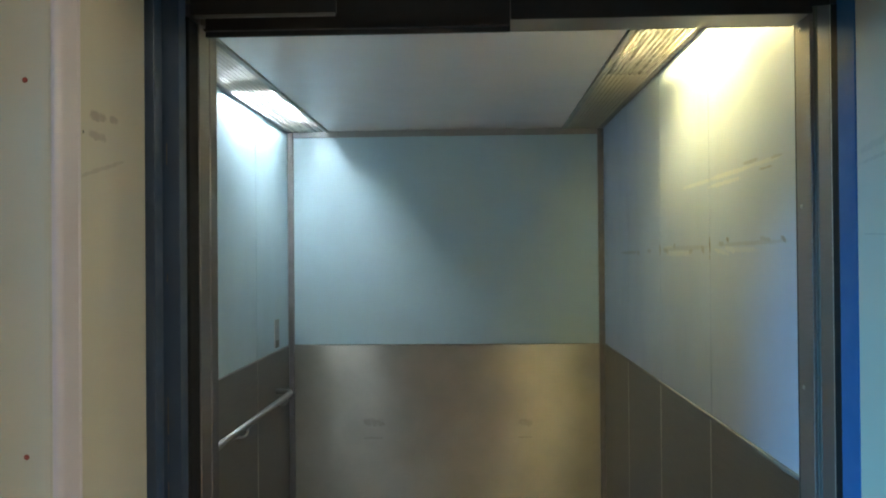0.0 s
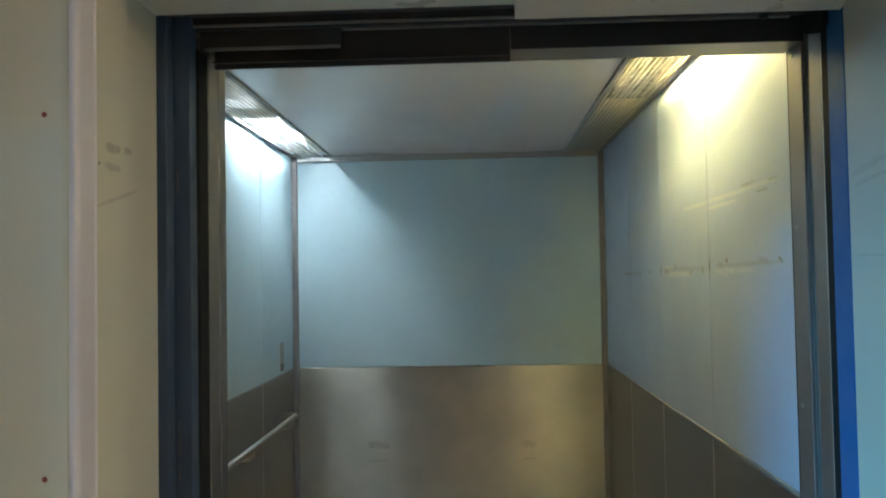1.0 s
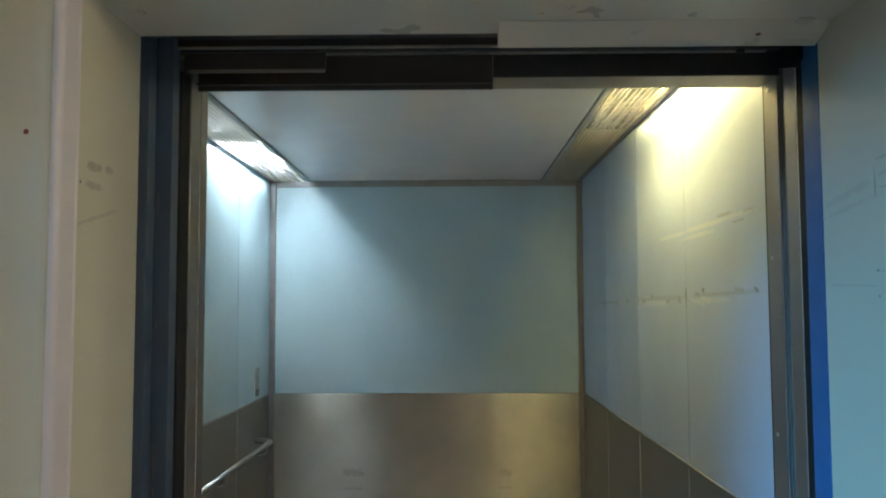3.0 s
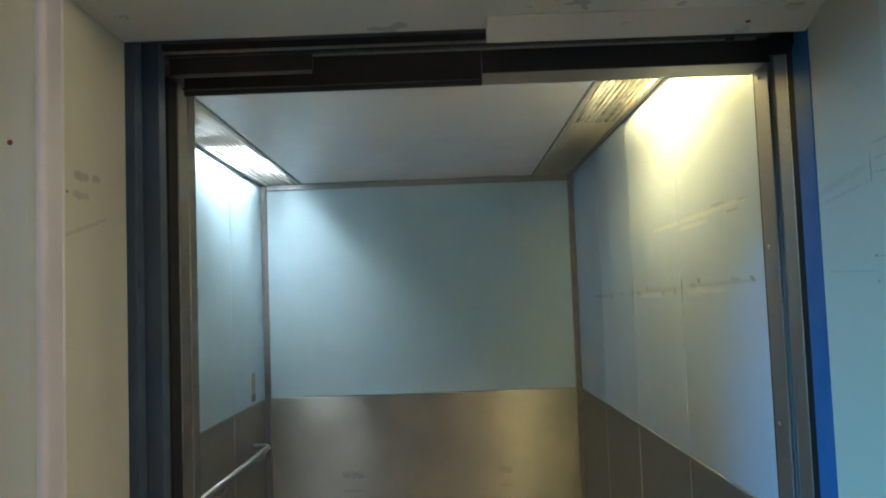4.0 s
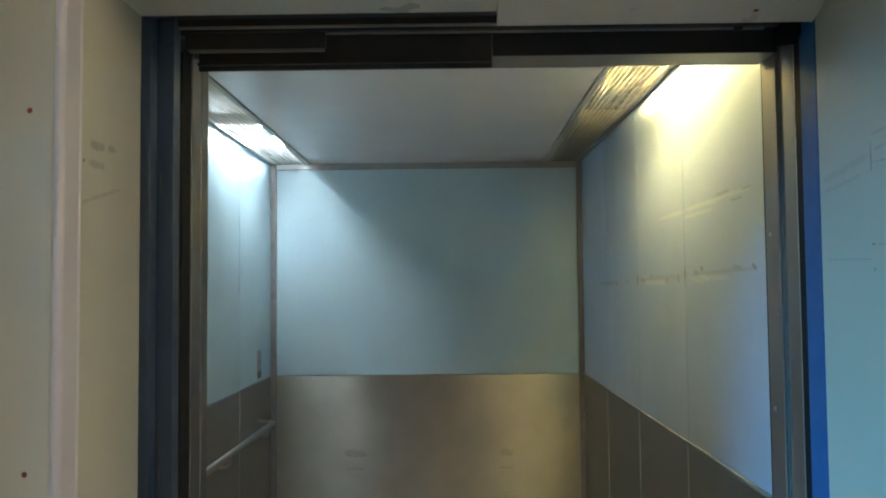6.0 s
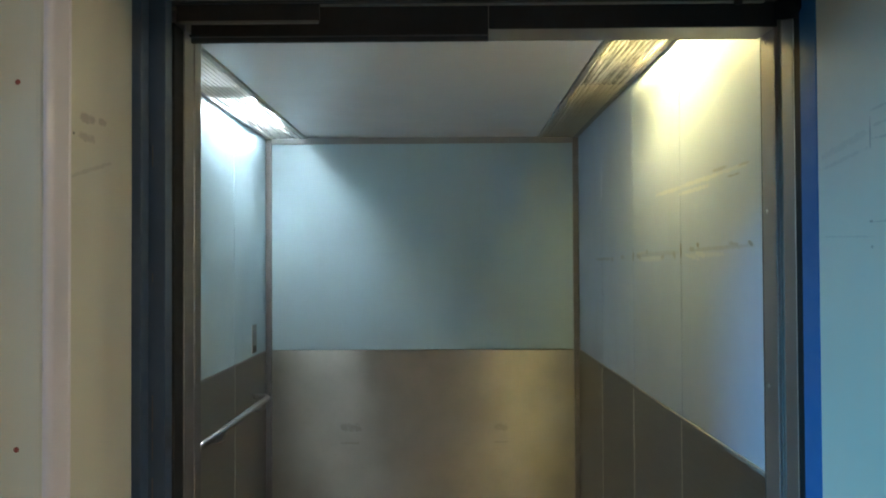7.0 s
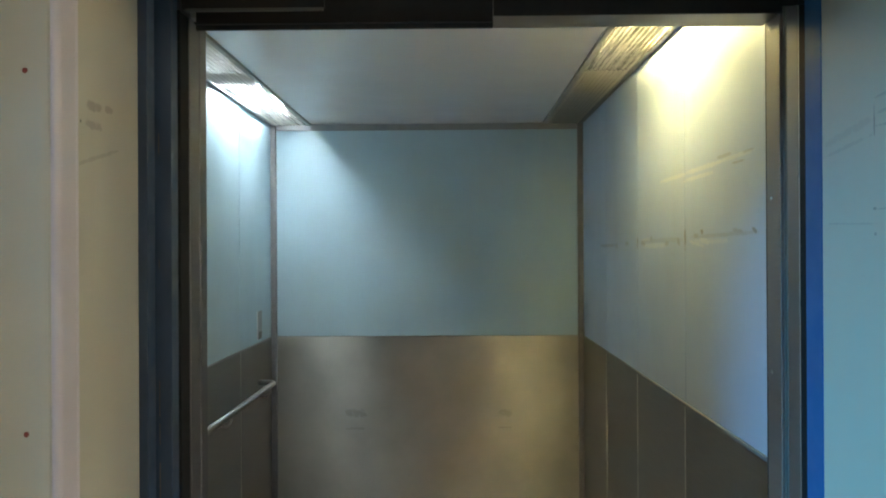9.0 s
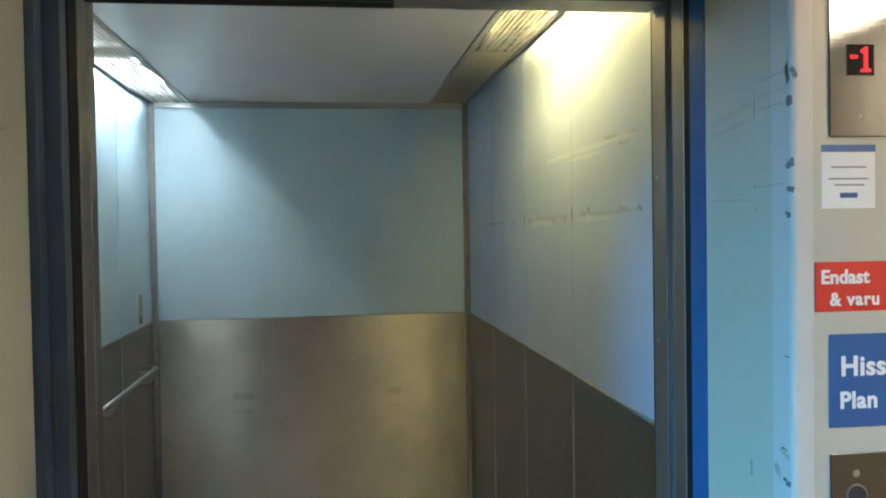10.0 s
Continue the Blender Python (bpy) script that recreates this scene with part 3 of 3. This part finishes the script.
for y0, y1 in zip(SEAMS_L, SEAMS_L[1:]):
    part("upper_panel", box(CXL - 0.008, CXL, y0 + 0.0017, y1 - 0.0017, DADO + 0.002, CZ, 0.0012), M_laminate, car_left)
    part("dado_panel", box(CXL - 0.008, CXL + 0.002, y0 + 0.0022, y1 - 0.0022, 0.06, DADO - 0.004, 0.0015), M_dado_shaded, car_left, "brushed steel dado panel")
    if y0 > 1.5:
        part("joint_strip", box(CXL - 0.007, CXL + 0.003, y0 - 0.0021, y0 + 0.0021, 0.06, DADO - 0.004), M_joint, car_left)
part("dado_cap", box(CXL - 0.008, CXL + 0.003, 1.41, 3.56, DADO - 0.004, DADO + 0.002, 0.0015), M_trim, car_left)
part("upper_panel", box(CXL + 0.02, CXR - 0.02, CYB, CYB + 0.008, DADO + 0.001, CZ - 0.02, 0.001), M_laminate, car_back)
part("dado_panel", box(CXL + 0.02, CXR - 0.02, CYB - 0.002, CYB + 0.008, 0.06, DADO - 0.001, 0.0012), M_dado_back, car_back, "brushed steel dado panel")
part("corner_strip", box(CXL, CXL + 0.022, CYB - 0.02, CYB + 0.006, 0.0, CZ, 0.003), M_corner, car_back)
part("corner_strip", box(CXR - 0.022, CXR, CYB - 0.02, CYB + 0.006, 0.0, CZ, 0.003), M_corner, car_back)
part("cornice", box(CXL + 0.022, CXR - 0.022, CYB - 0.010, CYB + 0.004, CZ - 0.026, CZ, 0.003), M_trim, car_back)
part("skirting", box(CXL + 0.02, CXR - 0.02, CYB - 0.006, CYB + 0.004, 0.0, 0.06, 0.002), M_trim, car_back)

# ---- light fittings ----


def ribbed(x0, x1, y0, y1, z, n=10):
    """A cover with ribs running along the car on its underside."""
    bm = bmesh.new()
    w = (x1 - x0) / n
    prof = []
    for i in range(n):
        for k in range(6):
            f = k / 6
            prof.append((x0 + (i + f) * w, z - 0.0050 * math.sin(math.pi * f)))
    prof.append((x1, z))
    rows = [[bm.verts.new((x, y, zz)) for x, zz in prof] for y in (y0, y1)]
    for i in range(len(prof) - 1):
        bm.faces.new((rows[0][i], rows[1][i], rows[1][i + 1], rows[0][i + 1]))
    bmesh.ops.recalc_face_normals(bm, faces=bm.faces[:])
    return bm


def light_fitting(x_wall, x_in, split, tube, tube_mat, walls, inset, lift, enamel, label):
    s = 1 if x_wall > x_in else -1
    lo, hi = sorted((x_wall, x_in))
    fit = thing("ceiling_light", ((lo + hi) / 2, 2.5, CZ + 0.1), label, "ceiling light", "light strips of the car")
    part("housing", box(lo, hi, 1.40, CYB, CZ + 0.115, CZ + 0.12), enamel, fit)
    part("inner_side", box(*sorted((x_in, x_in + s * 0.004)), 1.40, CYB, CZ + 0.004, CZ + 0.1145), enamel, fit)
    part("outer_side", box(*sorted((x_wall - s * 0.004, x_wall)), 1.40, CYB, CZ + 0.004, CZ + 0.1145), enamel if s > 0 else M_trough, fit)
    for y, full in walls:
        part("partition", box(lo + 0.005, hi - 0.005, y, y + 0.004, CZ + 0.006, CZ + (0.114 if full else 0.040)), enamel, fit)
    a, c = x_in + s * 0.012, x_wall - s * 0.016
    edges = (1.40, *split, CYB - 0.012)
    for y0, y1 in zip(edges, edges[1:]):
        part("cover", ribbed(min(a, c), max(a, c), y0 + 0.002, y1 - 0.002, CZ), (M_cover if s > 0 else M_cover_cool) if y0 < (tube[0] + tube[1]) / 2 < y1 else M_cover_spill, fit, "ribbed acrylic cover", smooth=True)
    part("inner_trim", box(*sorted((x_in - s * 0.0035, x_in + s * 0.013)), 1.40, CYB - 0.011, CZ - 0.006, CZ + 0.003, 0.002), M_fit_trim, fit)
    part("wall_trim", box(*sorted((x_wall - s * 0.0005, x_wall - s * 0.017)), 1.40, CYB - 0.011, CZ - 0.006, CZ + 0.003, 0.002), M_trim, fit)
    xt = x_wall - s * inset
    part("tube", rod((xt, tube[0], CZ + lift), (xt, tube[1], CZ + lift), 0.019, 20), tube_mat, fit, "lit fluorescent tube", smooth=True)
    for y in (tube[0] - 0.012, tube[1] + 0.012):
        part("tube_holder", box(xt - 0.016, xt + 0.016, y - 0.011, y + 0.011, CZ + lift - 0.016, CZ + 0.113, 0.002), M_white, fit)
    return fit


light_fitting(CXR, 0.379, (2.52,), (1.70, 2.29), M_warm_tube, ((1.402, True),), 0.142, 0.070, M_trough_brown, "ribbed ceiling light strip with a warm lit tube")
light_fitting(CXL, -0.617, (2.72,), (2.76, 3.32), M_cool_tube, ((2.72, False), (3.50, True)), 0.114, 0.054, M_trough_brown, "ribbed ceiling light strip with a cool lit tube")

# ---- things in the car ----
rail = thing("handrail", (-0.75, 2.5, 1.115), "round polished steel handrail on the car wall", "handrail")
pts = [(-0.72, 1.62, 1.115), (-0.72, 3.25, 1.115)]
for k in range(1, 9):
    a = math.pi / 2 * k / 8
    pts.append((-0.72 - 0.04 * (1 - math.cos(a)), 3.285 + 0.04 * math.sin(a), 1.115))
pts.append((CXL, 3.325, 1.115))
part("tube", sweep(pts, 0.011), M_chrome, rail, smooth=True)
for y in (1.9, 2.68, 3.235):
    br = part("bracket", sweep([(-0.72, y, 1.10), (-0.722, y, 1.084), (-0.735, y, 1.074), (CXL + 0.004, y, 1.074)], 0.0045), M_chrome, rail, smooth=True)
    part("rose", rod((CXL + 0.0015, y, 1.074), (CXL + 0.007, y, 1.074), 0.011), M_chrome, br, smooth=False)

plate = thing("wall_sticker", (CXL, 3.335, 1.335), "worn grey sticker on the pale blue wall", "sticker")
part("sheet", box(CXL, CXL + 0.0012, 3.310, 3.385, 1.286, 1.398), M_sticker, plate)
part("dark_patch", box(CXL + 0.0012, CXL + 0.0018, 3.325, 3.38, 1.287, 1.315), M_seam, plate, "dark worn lower end")
part("dark_patch", box(CXL + 0.0012, CXL + 0.0018, 3.335, 3.38, 1.345, 1.37), M_ink, plate, "faded print")
part("light_edge", box(CXL, CXL + 0.002, 3.305, 3.3095, 1.286, 1.398), M_white, plate)

# ---- signs and fittings on the landing wall ----
WY = WALL_Y
ind = thing("floor_indicator", (0.583, WY, 1.82), "brushed steel floor indicator plate with red digits", "indicator")
part("plate", box(0.543, 0.623, WY - 0.003, WY, 1.737, 1.935, 0.001), M_plate, ind)
part("display", box(0.565, 0.599, WY - 0.0042, WY - 0.003, 1.809, 1.845), M_glassblack, ind, "black display window")
part("minus_segment", box(0.5685, 0.5775, WY - 0.0052, WY - 0.0042, 1.8285, 1.8325, 0.0006), M_digit, ind, "lit red segment")
one = box(0.5855, 0.5905, WY - 0.0052, WY - 0.0042, 1.813, 1.842, 0.0006)
for x0, x1, z0, z1 in ((0.5815, 0.5859, 1.835, 1.8395), (0.5815, 0.5945, 1.813, 1.8165)):
    extra = box(x0, x1, WY - 0.0051, WY - 0.0042, z0, z1, 0.0006)
    me = bpy.data.meshes.new("tmp")
    extra.to_mesh(me)
    one.from_mesh(me)
    bpy.data.meshes.remove(me)
    extra.free()
part("digit_one", one, M_digit, ind, "lit red numeral one")
part("screw", dome((0.583, WY - 0.003, 1.761), 0.0025, 0.5), M_rivet, ind)

note = thing("paper_notice", (0.568, WY, 1.69), "white paper notice with a blue head strip", "notice")
part("sheet", box(0.534, 0.602, WY - 0.0008, WY, 1.653, 1.7275), M_white, note)
part("head_strip", box(0.5335, 0.602, WY - 0.0016, WY - 0.0008, 1.7195, 1.728), M_signblue, note)
for x0, x1, z in ((0.546, 0.590, 1.7005), (0.542, 0.593, 1.6868), (0.550, 0.588, 1.6795)):
    part("print_line", box(x0, x1, WY - 0.0013, WY - 0.0008, z, z + 0.0022), M_ink, note)
part("stamp", box(0.557, 0.579, WY - 0.0013, WY - 0.0008, 1.6655, 1.6715), M_signblue, note)

red = thing("warning_sign", (0.66, WY, 1.56), "red plastic sign with white lettering", "sign")
part("board", box(0.525, 0.80, WY - 0.0015, WY, 1.531, 1.590, 0.0004), M_red, red)
lettering("text_line", "Endast", 0.0228, 0.5315, WY - 0.002, 1.5645, M_white, red, 1.02)
lettering("text_line", "& varu", 0.0215, 0.543, WY - 0.002, 1.5385, M_white, red, 1.12)

hiss = thing("floor_sign", (0.65, WY, 1.45), "blue plastic lift sign with white lettering", "sign")
part("board", box(0.5425, 0.77, WY - 0.002, WY, 1.393, 1.504, 0.0005), M_signblue, hiss)
lettering("text_line", "Hiss", 0.0325, 0.5555, WY - 0.0025, 1.4550, M_white, hiss, 1.06)
lettering("text_line", "Plan", 0.0280, 0.5545, WY - 0.0025, 1.4160, M_white, hiss, 1.06)

btn = thing("call_panel", (0.585, WY, 1.26), "dark brushed steel lift call panel", "call panel")
part("plate", box(0.5425, 0.63, WY - 0.003, WY, 1.15, 1.362, 0.001), M_plate_dark, btn)
part("indicator_lens", dome((0.575, WY - 0.003, 1.3375), 0.0045, 0.4), M_rivet, btn)
k = part("call_button", rod((0.575, WY - 0.0065, 1.312), (0.575, WY - 0.003, 1.312), 0.011), M_black, btn)
part("ring", rod((0.575, WY - 0.0045, 1.312), (0.575, WY - 0.003, 1.312), 0.0135), M_chrome, k)

# ---- knocks on the portal's corner ----


def shards(rng, z, w, h, n, size, shift=0.0):
    """Flat ragged flakes over the rounded fold of the portal's corner trim."""
    bm = bmesh.new()
    r = 0.008
    for _ in range(n):
        a, zz = rng.uniform(-w, 0.9 * w) + shift, z + rng.uniform(-0.4, 0.4) * h
        if a > 0:
            c = Vector((RX - 0.0008 + r * (1 - math.cos(a)), WALL_Y - 0.0008 + r * (1 - math.sin(a)), zz))
            normal = Vector((-math.cos(a), -math.sin(a), 0))
        else:
            c, normal = Vector((RX - 0.0008, WALL_Y + 0.0065 - a * 0.012, zz)), Vector((-1, 0, 0))
        side, k = normal.cross(Vector((0, 0, 1))), rng.randint(9, 13)
        sx, sz = size * rng.uniform(0.5, 1.0), h * rng.uniform(0.45, 0.8)
        ring = []
        for i in range(k):
            t = 2 * math.pi * i / k
            q = rng.uniform(0.6, 1.1)
            ring.append((side * math.cos(t) * sx * q, Vector((0, 0, math.sin(t) * sz * q))))
        low = [bm.verts.new(c + u + v - normal * 0.0012) for u, v in ring]
        top = [bm.verts.new(c + 0.8 * u + 0.8 * v + normal * 0.0004) for u, v in ring]
        bm.faces.new(top)
        for i in range(k):
            bm.faces.new((low[i], low[(i + 1) % k], top[(i + 1) % k], top[i]))
    bmesh.ops.recalc_face_normals(bm, faces=bm.faces[:])
    return bm


rng = random.Random(5)
for z, w, h, n, shift in ((1.8135, 0.25, 0.017, 4, -0.1), (1.8125, 0.5, 0.009, 4, 0.9), (1.7825, 0.7, 0.010, 6, 0.3), (1.708, 0.5, 0.009, 4, 0.2), (1.6765, 0.7, 0.005, 5, 0.3),
                          (1.647, 0.7, 0.005, 5, 0.4), (1.478, 0.3, 0.002, 2, -0.5), (1.365, 0.5, 0.003, 3, -0.8), (1.327, 0.6, 0.007, 5, -0.5)):
    t = thing("paint_chip", (RX, WALL_Y, z), "grey chip knocked out of the corner trim's paint", "paint chip", "chips on the lift portal")
    part("bare_patch", shards(rng, z, w, h, n, 0.0052, shift), M_chip, t)
    if z > 1.78 and n > 3 and shift > 0:
        part("painted_glint", shards(rng, z - 0.002, 0.2, 0.004, 2, 0.0022, shift), M_glint, t, "pale flakes standing in for glints")
